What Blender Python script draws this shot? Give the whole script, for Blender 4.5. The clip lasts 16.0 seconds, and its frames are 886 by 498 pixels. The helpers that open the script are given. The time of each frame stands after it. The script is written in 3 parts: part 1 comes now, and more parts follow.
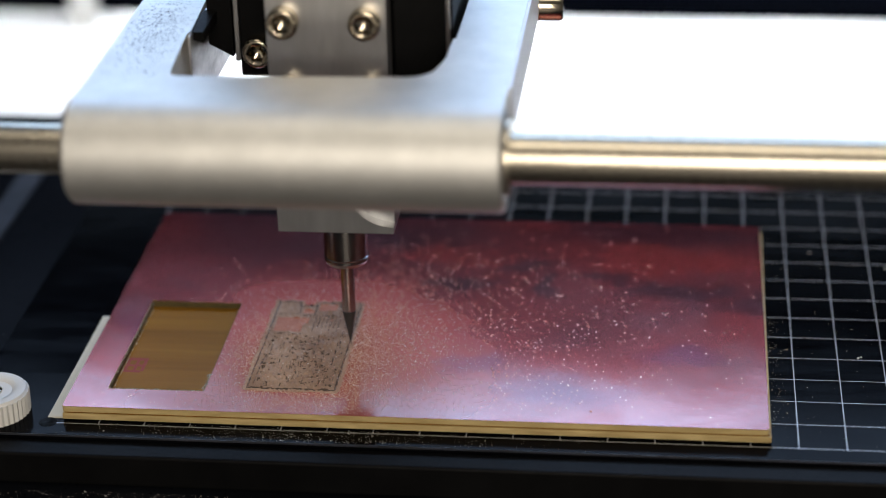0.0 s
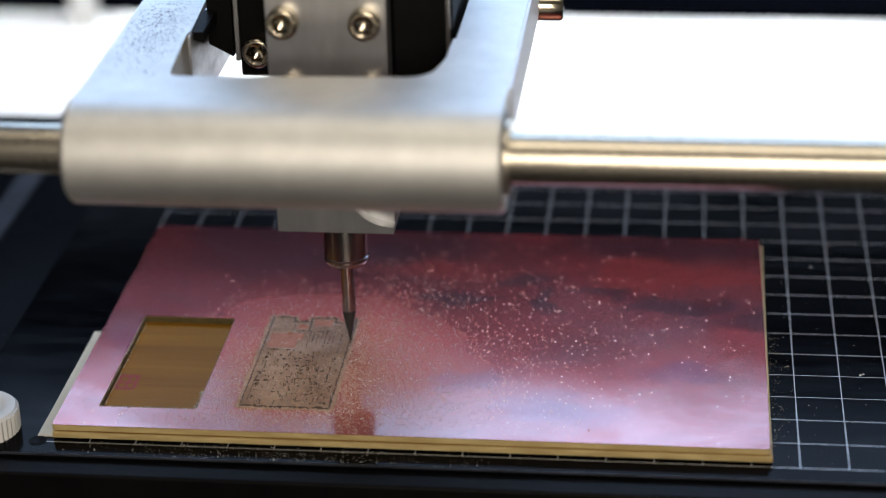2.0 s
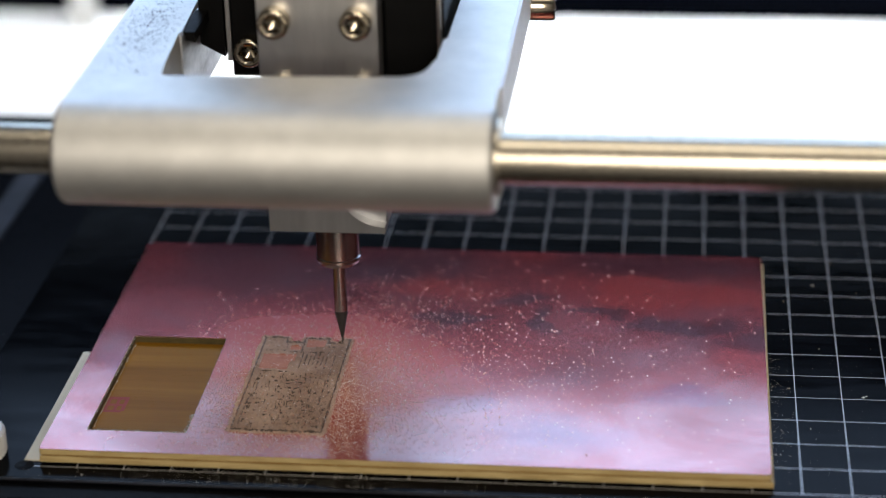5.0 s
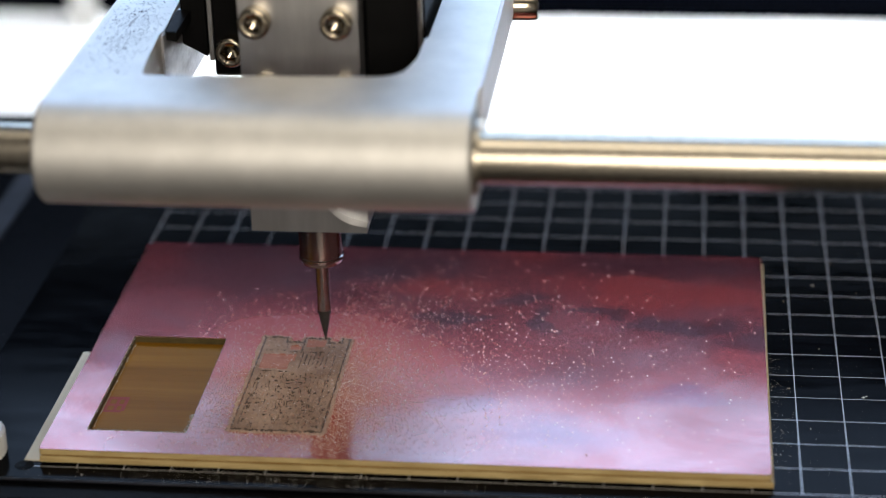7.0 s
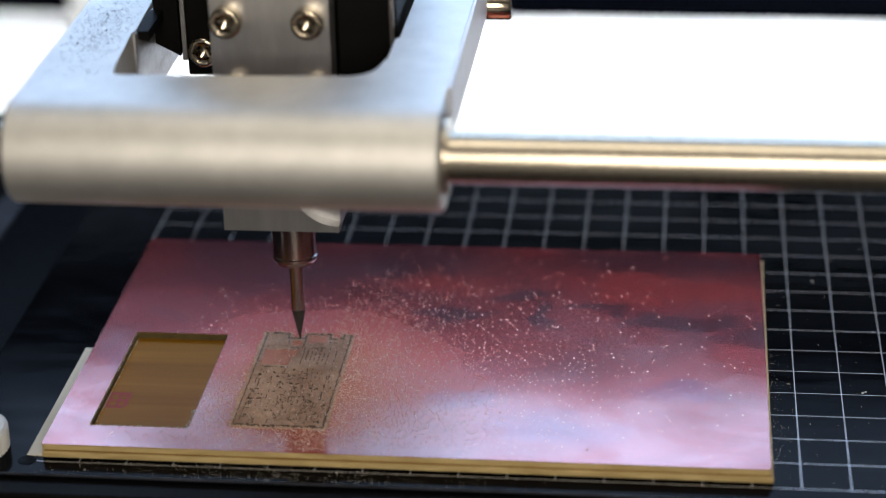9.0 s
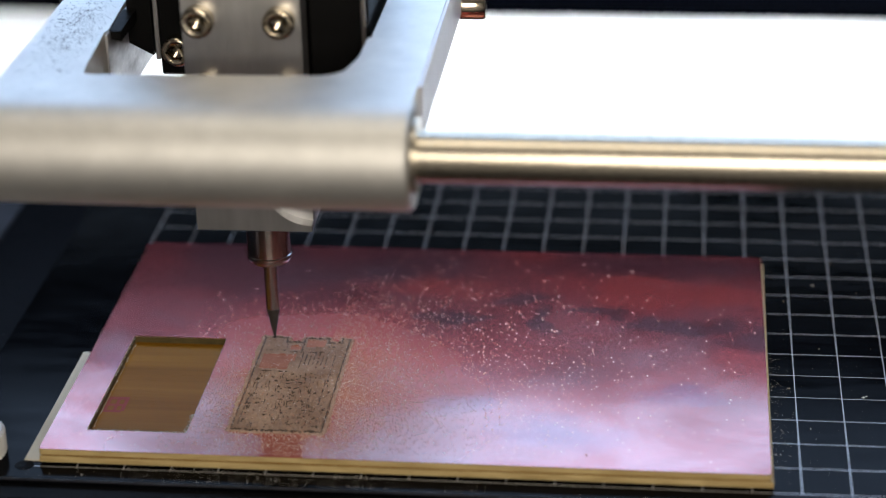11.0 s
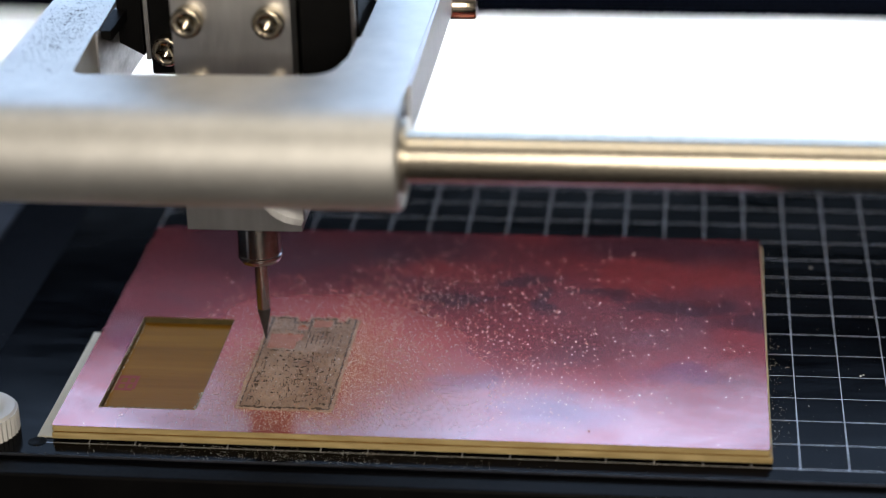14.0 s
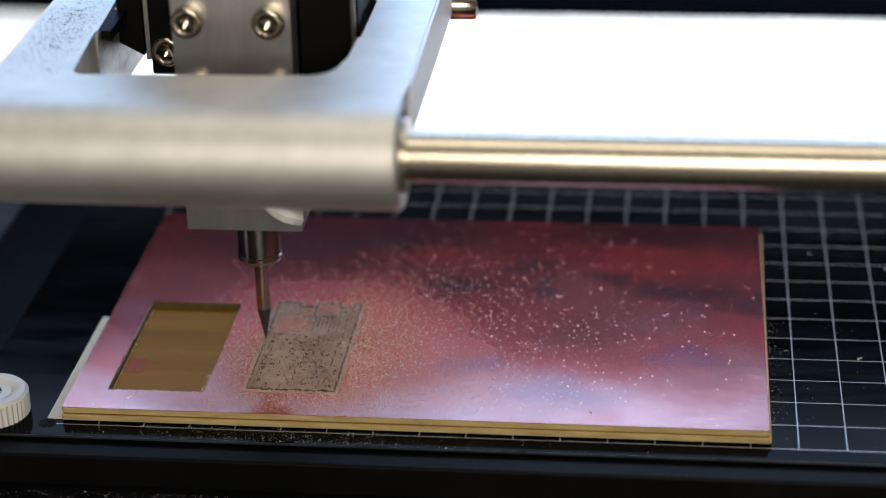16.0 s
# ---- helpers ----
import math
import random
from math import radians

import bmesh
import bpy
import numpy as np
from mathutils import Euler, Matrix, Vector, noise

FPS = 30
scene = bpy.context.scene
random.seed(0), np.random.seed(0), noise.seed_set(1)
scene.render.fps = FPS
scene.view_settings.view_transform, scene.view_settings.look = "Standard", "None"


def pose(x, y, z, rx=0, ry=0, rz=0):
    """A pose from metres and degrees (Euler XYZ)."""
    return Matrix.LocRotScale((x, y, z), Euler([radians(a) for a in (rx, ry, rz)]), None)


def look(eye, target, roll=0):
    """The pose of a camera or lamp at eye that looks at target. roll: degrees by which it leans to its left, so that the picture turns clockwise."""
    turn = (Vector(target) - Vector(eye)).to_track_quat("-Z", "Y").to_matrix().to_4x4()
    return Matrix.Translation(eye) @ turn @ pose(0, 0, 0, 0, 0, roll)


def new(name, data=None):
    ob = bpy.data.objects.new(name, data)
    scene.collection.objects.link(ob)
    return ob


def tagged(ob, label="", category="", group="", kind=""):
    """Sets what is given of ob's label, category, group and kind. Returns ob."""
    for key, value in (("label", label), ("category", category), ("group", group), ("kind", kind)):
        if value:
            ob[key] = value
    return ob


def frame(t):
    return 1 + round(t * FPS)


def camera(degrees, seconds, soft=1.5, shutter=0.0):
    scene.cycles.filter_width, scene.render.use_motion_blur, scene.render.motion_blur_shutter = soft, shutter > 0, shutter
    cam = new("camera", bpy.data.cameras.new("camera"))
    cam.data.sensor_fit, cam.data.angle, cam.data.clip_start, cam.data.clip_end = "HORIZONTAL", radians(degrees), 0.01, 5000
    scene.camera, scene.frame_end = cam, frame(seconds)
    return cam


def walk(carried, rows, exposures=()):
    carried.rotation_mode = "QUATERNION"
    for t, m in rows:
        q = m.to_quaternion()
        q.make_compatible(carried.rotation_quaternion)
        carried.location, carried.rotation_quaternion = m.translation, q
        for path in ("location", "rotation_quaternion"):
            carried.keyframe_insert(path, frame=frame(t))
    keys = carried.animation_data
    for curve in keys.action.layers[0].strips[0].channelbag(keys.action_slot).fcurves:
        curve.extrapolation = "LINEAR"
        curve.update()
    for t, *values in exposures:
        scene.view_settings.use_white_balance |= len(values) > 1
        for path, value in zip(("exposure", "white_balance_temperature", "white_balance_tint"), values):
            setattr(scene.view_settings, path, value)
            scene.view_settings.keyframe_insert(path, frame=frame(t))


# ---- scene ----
# All sizes below are in millimetres; mm() turns a built mesh into metres.
MM = 0.001

cam = camera(23.0, 16.0, soft=0.95)
cam.data.dof.use_dof = True
cam.data.dof.focus_distance = 0.478
cam.data.dof.aperture_fstop = 8.6
EYE = (-0.02504, -0.39895, 0.23345)
AIM = (-0.07773, 0.03206, 0.02883)
walk(cam, [(0.0, look(EYE, AIM, -1.535)), (16.0, look(EYE, AIM, -1.535))],
     exposures=[(0.0, 0.0), (16.0, 0.0)])

# ---- light ----
world = bpy.data.worlds.new("world")
scene.world = world
world.use_nodes = True
bg = world.node_tree.nodes["Background"]
bg.inputs["Color"].default_value = (0.75, 0.85, 1.0, 1)
bg.inputs["Strength"].default_value = 0.10


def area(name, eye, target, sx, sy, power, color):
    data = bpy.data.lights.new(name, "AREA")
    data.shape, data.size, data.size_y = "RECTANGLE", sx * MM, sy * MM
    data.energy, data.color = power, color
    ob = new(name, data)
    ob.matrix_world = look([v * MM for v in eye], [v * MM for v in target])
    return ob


# daylight in the rear window, two added fill lamps, and warm light from the ceiling
DAY = (0.50, 0.72, 1.10)
area("window_daylight", (-52.5, 385, 423.5), (-52.5, 0, 423.5), 541, 427, 2.8, DAY)
# unseen lamp, added to burn out the white table behind
rear = area("rear_fill", (60, 345, 380), (60, 358, 0), 640, 60, 1.55, (0.90, 0.95, 1.0))
rear.data.spread = radians(62)
# unseen warm fill, added to light the sleeve and the front faces
area("front_fill", (60, -998, 430), (-90, -20, 60), 460, 500, 6.3, (1.0, 0.90, 0.77))
area("ceiling_light", (0, -120, 894), (0, -120, 0), 700, 420, 2.3, (1.0, 0.90, 0.74))


# ---- materials ----
def nodes_of(name):
    m = bpy.data.materials.new(name)
    m.use_nodes = True
    nt = m.node_tree
    return m, nt, nt.nodes["Principled BSDF"]


def texco(nt, scale=(1, 1, 1)):
    c = nt.nodes.new("ShaderNodeTexCoord")
    mp = nt.nodes.new("ShaderNodeMapping")
    mp.inputs["Scale"].default_value = scale
    nt.links.new(c.outputs["Object"], mp.inputs["Vector"])
    return mp.outputs["Vector"]


def noise_tex(nt, vec, scale, detail=4, rough=0.6, distort=0.0):
    n = nt.nodes.new("ShaderNodeTexNoise")
    n.inputs["Scale"].default_value = scale
    n.inputs["Detail"].default_value = detail
    n.inputs["Roughness"].default_value = rough
    n.inputs["Distortion"].default_value = distort
    nt.links.new(vec, n.inputs["Vector"])
    return n.outputs["Fac"]


def ramp(nt, fac, stops):
    r = nt.nodes.new("ShaderNodeValToRGB")
    e = r.color_ramp.elements
    while len(e) < len(stops):
        e.new(0.5)
    for s, (p, c) in zip(e, stops):
        s.position, s.color = p, (*c, 1) if len(c) == 3 else c
    nt.links.new(fac, r.inputs["Fac"])
    return r.outputs["Color"]


def bump(nt, fac, bsdf, strength, dist):
    b = nt.nodes.new("ShaderNodeBump")
    b.inputs["Strength"].default_value = strength
    b.inputs["Distance"].default_value = dist
    nt.links.new(fac, b.inputs["Height"])
    nt.links.new(b.outputs["Normal"], bsdf.inputs["Normal"])


def g(v):
    return (v, v, v)


def surface(name, lo, hi, scale, rough=(0.4, 0.6), metal=0.0, fine=0.0, bump_s=0.15, stretch=(1, 1, 1), aniso=0.0, spec=0.5):
    """Two-tone noise colour, uneven roughness and fine relief."""
    m, nt, b = nodes_of(name)
    v = texco(nt, stretch)
    big = noise_tex(nt, v, scale, 5, 0.6)
    nt.links.new(ramp(nt, big, [(0.3, lo), (0.7, hi)]), b.inputs["Base Color"])
    small = noise_tex(nt, v, fine or scale * 9, 3, 0.7)
    nt.links.new(ramp(nt, small, [(0.25, g(rough[0])), (0.75, g(rough[1]))]), b.inputs["Roughness"])
    b.inputs["Metallic"].default_value = metal
    b.inputs["Specular IOR Level"].default_value = spec
    b.inputs["Anisotropic"].default_value = aniso
    bump(nt, small, b, bump_s, 0.00005)
    return m


def island_colours(name, colours, rough=0.6, metal=0.0):
    m, nt, b = nodes_of(name)
    geo = nt.nodes.new("ShaderNodeNewGeometry")
    n = len(colours)
    r = nt.nodes.new("ShaderNodeValToRGB")
    r.color_ramp.interpolation = "CONSTANT"
    e = r.color_ramp.elements
    while len(e) < n:
        e.new(0.5)
    for i, c in enumerate(colours):
        e[i].position, e[i].color = i / n, (*c, 1)
    nt.links.new(geo.outputs["Random Per Island"], r.inputs["Fac"])
    nt.links.new(r.outputs["Color"], b.inputs["Base Color"])
    b.inputs["Roughness"].default_value = rough
    b.inputs["Metallic"].default_value = metal
    return m


# Stains and painted dark reflection on the foil: x, y, half length and half depth in millimetres, then how sharp the
# rim is
# the broad rear ones put the machine's dark reflection into the colour
STAINS_AND_SHADE = [(-26, 97, 40, 7, 0.35), (-27, 66, 13, 4.5, 0.5), (-10, 60, 12, 4.5, 0.4), (-77, 66.8, 10, 2.4, 0.6), (-63, 78, 8, 3.6, 0.5),
               (-56.5, 67, 1.6, 7, 0.4), (-92, 95, 30, 11, 0.3), (-135, 99, 26, 9, 0.3), (-22, 67, 9, 3.5, 0.4), (-118, 88, 42, 15, 0.0), (-43, 70, 8, 2.0, 0.6)]
RED_STAINS = [(-31, 84, 11, 7.5, 0.88), (-38, 79, 8, 5.5, 0.85), (-13, 81.5, 13, 5.0, 0.85), (-85, 82, 18, 6, 0.4)]
BLUE_STAINS = [(-23.5, 34, 11, 4.5, 0.3), (-52, 16, 13, 7, 0.3), (-72, 28, 9, 5, 0.3), (-149, 39, 7, 7, 0.3)]


def copper_material():
    """Tarnished copper foil: cloudy stains with scalloped rims, a painted dark reflection, fine rolling grain, uneven
    gloss.
    """
    m, nt, b = nodes_of("tarnished_copper")
    v = texco(nt)

    def math_node(op, a, c=None):
        n = nt.nodes.new("ShaderNodeMath")
        n.operation = op
        for i, x in enumerate((a, c)):
            if isinstance(x, (int, float)):
                n.inputs[i].default_value = x
            elif x is not None:
                nt.links.new(x, n.inputs[i])
        return n.outputs["Value"]

    def vec_node(op, a, c):
        n = nt.nodes.new("ShaderNodeVectorMath")
        n.operation = op
        for i, x in enumerate((a, c)):
            if isinstance(x, tuple):
                n.inputs[i].default_value = x
            else:
                nt.links.new(x, n.inputs[i])
        return n.outputs["Value" if op in ("LENGTH", "DISTANCE") else "Vector"]

    def smooth(x, lo, hi, out_lo, out_hi):
        r = nt.nodes.new("ShaderNodeMapRange")
        r.interpolation_type = "SMOOTHSTEP"
        for key, value in (("From Min", lo), ("From Max", hi), ("To Min", out_lo), ("To Max", out_hi)):
            r.inputs[key].default_value = value
        nt.links.new(x, r.inputs["Value"])
        return r.outputs["Result"]

    def colour_noise(scale, detail):
        n = nt.nodes.new("ShaderNodeTexNoise")
        n.inputs["Scale"].default_value, n.inputs["Detail"].default_value = scale, detail
        nt.links.new(v, n.inputs["Vector"])
        return vec_node("SUBTRACT", n.outputs["Color"], (0.5, 0.5, 0.5))

    # the stains' outlines wander
    wander = vec_node("MULTIPLY", colour_noise(70, 2), (0.022, 0.013, 0))
    ripple = vec_node("MULTIPLY", colour_noise(260, 3), (0.005, 0.0035, 0))
    place = vec_node("ADD", vec_node("ADD", v, wander), ripple)

    def patch_mask(stains):
        total = None
        for x, y, rx, ry, sharp in stains:
            off = vec_node("MULTIPLY", vec_node("SUBTRACT", place, (x * MM, y * MM, 0.0033)), (1 / (rx * MM), 1 / (ry * MM), 0.0))
            one = smooth(vec_node("LENGTH", off, (0, 0, 0)), sharp, 1.0 + 0.6 * (1 - sharp), 1.0, 0.0)
            total = one if total is None else math_node("MAXIMUM", total, one)
        return total

    def mixed(factor, a, c, amount=1.0):
        n = nt.nodes.new("ShaderNodeMix")
        n.data_type = "RGBA"
        nt.links.new(math_node("MULTIPLY", factor, amount), n.inputs["Factor"])
        nt.links.new(a, n.inputs[6])
        n.inputs[7].default_value = (*c, 1)
        return n.outputs[2]

    cloud = noise_tex(nt, texco(nt, (0.7, 1.0, 1.0)), 34, 5, 0.55, 0.2)
    col = ramp(nt, cloud, [(0.34, (0.24, 0.026, 0.023)), (0.5, (0.34, 0.036, 0.030)), (0.66, (0.40, 0.045, 0.038))])
    col = mixed(patch_mask(STAINS_AND_SHADE), col, (0.075, 0.014, 0.019), 0.72)
    col = mixed(patch_mask(RED_STAINS), col, (0.48, 0.048, 0.034), 0.9)
    col = mixed(patch_mask(BLUE_STAINS), col, (0.12, 0.05, 0.12), 0.4)

    # film of fine powder round the milled circuit
    near = vec_node("DISTANCE", vec_node("MULTIPLY", place, (1.0, 0.85, 0.0)), (-0.106, 0.017, 0.0))
    film = smooth(near, 0.002, 0.050, 0.62, 0.0)
    col = mixed(film, col, (0.47, 0.145, 0.092))
    nt.links.new(col, b.inputs["Base Color"])

    def blend(socket, clean, hazed):
        nt.links.new(math_node("ADD", math_node("MULTIPLY", film, (hazed - clean) / 0.62), clean), b.inputs[socket])

    blend("Roughness", 0.23, 0.6)
    blend("Metallic", 0.85, 0.25)
    # the lacquer's gloss comes and goes in drifting patches
    gloss = noise_tex(nt, texco(nt, (0.55, 1.0, 1.0)), 48, 4, 0.55, 0.6)
    patchy = nt.nodes.new("ShaderNodeMapRange")
    for key, value in (("From Min", 0.36), ("From Max", 0.62), ("To Min", 0.5), ("To Max", 1.0)):
        patchy.inputs[key].default_value = value
    nt.links.new(gloss, patchy.inputs["Value"])
    nt.links.new(math_node("MULTIPLY", patchy.outputs["Result"], math_node("ADD", math_node("MULTIPLY", film, -1.42), 1.0)), b.inputs["Coat Weight"])
    nt.links.new(ramp(nt, noise_tex(nt, texco(nt, (0.6, 1.0, 1.0)), 55, 4, 0.6, 0.5), [(0.36, g(0.10)), (0.64, g(0.15))]), b.inputs["Coat Roughness"])
    b.inputs["Specular IOR Level"].default_value = 0.1
    b.inputs["Coat IOR"].default_value = 2.3
    # the foil is not quite flat: long waves, then rolling grain
    wave = nt.nodes.new("ShaderNodeBump")
    wave.inputs["Distance"].default_value = 0.00008
    nt.links.new(noise_tex(nt, v, 24, 2, 0.45, 0.0), wave.inputs["Height"])
    grain = nt.nodes.new("ShaderNodeBump")
    grain.inputs["Strength"].default_value = 0.05
    grain.inputs["Distance"].default_value = 0.00003
    nt.links.new(noise_tex(nt, texco(nt, (0.15, 1, 1)), 900, 3, 0.7), grain.inputs["Height"])
    nt.links.new(wave.outputs["Normal"], grain.inputs["Normal"])
    nt.links.new(grain.outputs["Normal"], b.inputs["Normal"])
    nt.links.new(wave.outputs["Normal"], b.inputs["Coat Normal"])
    return m


COPPER = copper_material()
ALU = surface("bead_blasted_aluminium", (0.70, 0.69, 0.655), (0.84, 0.825, 0.785), 90, (0.50, 0.62), 0.93, 2500, 0.3)
ALU_MILLED = surface("milled_aluminium", (0.44, 0.44, 0.44), (0.56, 0.56, 0.56), 40, (0.32, 0.46), 1.0, 300, 0.2, (6, 1, 1))
ARM_FACE = surface("scored_aluminium", (0.45, 0.45, 0.47), (0.92, 0.92, 0.94), 260, (0.35, 0.55), 0.8, 400, 0.6, (6, 0.4, 1))
STEEL = surface("ground_steel_rod", (0.50, 0.45, 0.36), (0.58, 0.52, 0.42), 30, (0.24, 0.32), 0.95, 900, 0.08, (1, 8, 8))
TOOL_STEEL = surface("polished_tool_steel", (0.36, 0.34, 0.32), (0.46, 0.43, 0.41), 90, (0.20, 0.27), 1.0, 300, 0.0)
CARBIDE = surface("dark_carbide", (0.05, 0.047, 0.045), (0.09, 0.085, 0.08), 200, (0.35, 0.5), 0.6, 2500, 0.2)
LIT_SIDE = surface("lit_side_aluminium", (0.80, 0.80, 0.82), (0.88, 0.88, 0.90), 60, (0.38, 0.52), 0.45, 700, 0.35, (1, 9, 1))
NICKEL = surface("nickel_screw", (0.50, 0.43, 0.32), (0.64, 0.56, 0.43), 200, (0.12, 0.2), 1.0, 2000, 0.08)
SOCKET = surface("socket_recess", (0.52, 0.45, 0.33), (0.66, 0.58, 0.44), 200, (0.10, 0.18), 1.0)
BLACK = surface("black_anodised", (0.003, 0.003, 0.0032), (0.007, 0.007, 0.0072), 50, (0.4, 0.55), 0.0, 900, 0.15, spec=0.06)


def bed_material():
    """Glossy black coating with dull wipe marks; rear dust and reflected haze in the colour."""
    m, nt, b = nodes_of("black_coated_bed")
    big = noise_tex(nt, texco(nt, (1, 2.2, 1)), 18, 5, 0.65, 0.6)
    streak = noise_tex(nt, texco(nt, (0.4, 3, 1)), 60, 4, 0.7)
    both = nt.nodes.new("ShaderNodeMath")
    both.operation = "MULTIPLY"
    nt.links.new(big, both.inputs[0])
    nt.links.new(streak, both.inputs[1])
    clean = ramp(nt, both.outputs["Value"], [(0.18, (0.0012, 0.0013, 0.002)), (0.40, (0.0035, 0.004, 0.0055))])
    # rear half: dust smear and its reflected haze put into the colour, thinner in places
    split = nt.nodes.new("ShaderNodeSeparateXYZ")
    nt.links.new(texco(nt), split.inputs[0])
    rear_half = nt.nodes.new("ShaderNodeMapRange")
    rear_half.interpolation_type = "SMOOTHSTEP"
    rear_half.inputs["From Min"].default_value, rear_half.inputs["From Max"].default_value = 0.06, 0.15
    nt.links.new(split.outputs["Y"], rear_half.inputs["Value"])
    hazed = nt.nodes.new("ShaderNodeMix")
    hazed.data_type = "RGBA"
    nt.links.new(rear_half.outputs["Result"], hazed.inputs["Factor"])
    nt.links.new(clean, hazed.inputs[6])
    nt.links.new(ramp(nt, big, [(0.3, (0.005, 0.006, 0.007)), (0.7, (0.020, 0.023, 0.026))]), hazed.inputs[7])
    nt.links.new(hazed.outputs[2], b.inputs["Base Color"])
    nt.links.new(ramp(nt, both.outputs["Value"], [(0.18, g(0.10)), (0.40, g(0.24))]), b.inputs["Roughness"])
    b.inputs["IOR"].default_value = 1.09
    return m


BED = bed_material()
STRIP = surface("dull_metal_strip", (0.02, 0.023, 0.03), (0.045, 0.05, 0.065), 90, (0.4, 0.6), 0.0, 900, 0.2, spec=0.2)
EDGE = surface("edge_highlight_tone", (0.015, 0.017, 0.022), (0.06, 0.063, 0.075), 90, (0.3, 0.5), 0.3, 900, 0.2)
PRINT = surface("white_print", (0.29, 0.29, 0.30), (0.42, 0.42, 0.43), 300, (0.14, 0.2), 0.0, 1500, 0.03, spec=1.0)
BASE = surface("dark_base_paint", (0.003, 0.0035, 0.0048), (0.007, 0.008, 0.011), 18, (0.25, 0.38), 0.0, 400, 0.04, spec=0.035)
FR4 = surface("fibreglass_edge", (0.40, 0.28, 0.11), (0.64, 0.49, 0.23), 120, (0.45, 0.65), 0.0, 1500, 0.35, (1, 1, 6))
AMBER = surface("amber_fibreglass", (0.21, 0.09, 0.006), (0.35, 0.16, 0.016), 30, (0.25, 0.38), 0.0, 900, 0.1, (0.3, 6, 1), spec=0.05)
CUT_WALL = surface("dark_cut_wall", (0.05, 0.035, 0.008), (0.11, 0.08, 0.025), 300, (0.5, 0.7), 0.0, 1500, 0.3)
PALE = island_colours("bright_flakes", [(0.90, 0.80, 0.74), (0.85, 0.66, 0.56), (0.92, 0.88, 0.86), (0.86, 0.60, 0.48)], 0.4, 0.15)
PAPER = surface("cream_paper", (0.62, 0.58, 0.47), (0.70, 0.66, 0.55), 60, (0.7, 0.9), 0.0, 800, 0.2)
KNOB = surface("white_plastic", (0.72, 0.71, 0.68), (0.80, 0.79, 0.76), 60, (0.4, 0.5), 0.0, 900, 0.05)
WHITE = surface("white_tabletop", (0.80, 0.81, 0.82), (0.84, 0.85, 0.86), 8, (0.5, 0.7), 0.0, 200, 0.03)
WALL = surface("dark_wall_paint", (0.0012, 0.0015, 0.003), (0.0024, 0.003, 0.005), 4, (0.7, 0.85), 0.0, 200, 0.05, spec=0.0)
ROOM = surface("grey_wall_paint", (0.20, 0.19, 0.18), (0.24, 0.23, 0.22), 3, (0.8, 0.95), 0.0, 150, 0.05)
FLOOR = surface("dark_floor_surface", (0.045, 0.045, 0.05), (0.07, 0.07, 0.075), 12, (0.5, 0.7), 0.0, 200, 0.05)
RED = surface("red_ink", (0.26, 0.03, 0.02), (0.34, 0.05, 0.03), 200, (0.6, 0.8))
ROUGH_COPPER = surface("scuffed_copper", (0.40, 0.15, 0.09), (0.54, 0.23, 0.15), 300, (0.5, 0.7), 0.3, 2500, 0.5, spec=0.1)
TRACK = surface("milled_substrate", (0.31, 0.20, 0.15), (0.54, 0.385, 0.29), 110, (0.7, 0.9), 0.0, 2500, 0.6, spec=0.08)
# the grooves are shallow; the shade of deep cuts is put into this colour
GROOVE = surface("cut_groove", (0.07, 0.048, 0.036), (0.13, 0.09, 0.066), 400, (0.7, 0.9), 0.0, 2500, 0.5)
HALO = surface("pale_burr", (0.44, 0.28, 0.21), (0.64, 0.46, 0.36), 200, (0.7, 0.9), 0.0, 2500, 0.6, spec=0.08)
BURR = island_colours("copper_chips", [(0.68, 0.33, 0.21), (0.78, 0.52, 0.39), (0.58, 0.25, 0.16), (0.84, 0.68, 0.60), (0.88, 0.80, 0.75), (0.68, 0.33, 0.24)], 0.5, 0.1)
DUST = island_colours("pale_dust", [(0.50, 0.47, 0.41), (0.36, 0.31, 0.25), (0.66, 0.65, 0.62), (0.22, 0.18, 0.14)], 0.8)


# ---- building helpers ----
def part(name, bm, material, parent=None, label="", smooth=False):
    """One bmesh, built in millimetres, as one mesh object."""
    bmesh.ops.scale(bm, vec=(MM, MM, MM), verts=bm.verts)
    bmesh.ops.recalc_face_normals(bm, faces=bm.faces)
    me = bpy.data.meshes.new(name)
    bm.to_mesh(me)
    bm.free()
    for mt in material if isinstance(material, (list, tuple)) else [material]:
        me.materials.append(mt)
    if smooth:
        me.polygons.foreach_set("use_smooth", [True] * len(me.polygons))
        me.set_sharp_from_angle(angle=radians(35))
    ob = new(name, me)
    ob.parent = parent
    if label:
        tagged(ob, label)
    return ob


def box(x0, x1, y0, y1, z0, z1, bevel=0.0, seg=2, bm=None):
    out = bmesh.new()
    bmesh.ops.create_cube(out, size=1)
    bmesh.ops.scale(out, vec=(x1 - x0, y1 - y0, z1 - z0), verts=out.verts)
    bmesh.ops.translate(out, vec=((x0 + x1) / 2, (y0 + y1) / 2, (z0 + z1) / 2), verts=out.verts)
    if bevel:
        bmesh.ops.bevel(out, geom=list(out.edges), offset=bevel, segments=seg, affect="EDGES", profile=0.5)
    return join(bm, out)


def join(bm, extra):
    if bm is None:
        return extra
    me = bpy.data.meshes.new("tmp")
    extra.to_mesh(me)
    extra.free()
    bm.from_mesh(me)
    bpy.data.meshes.remove(me)
    return bm


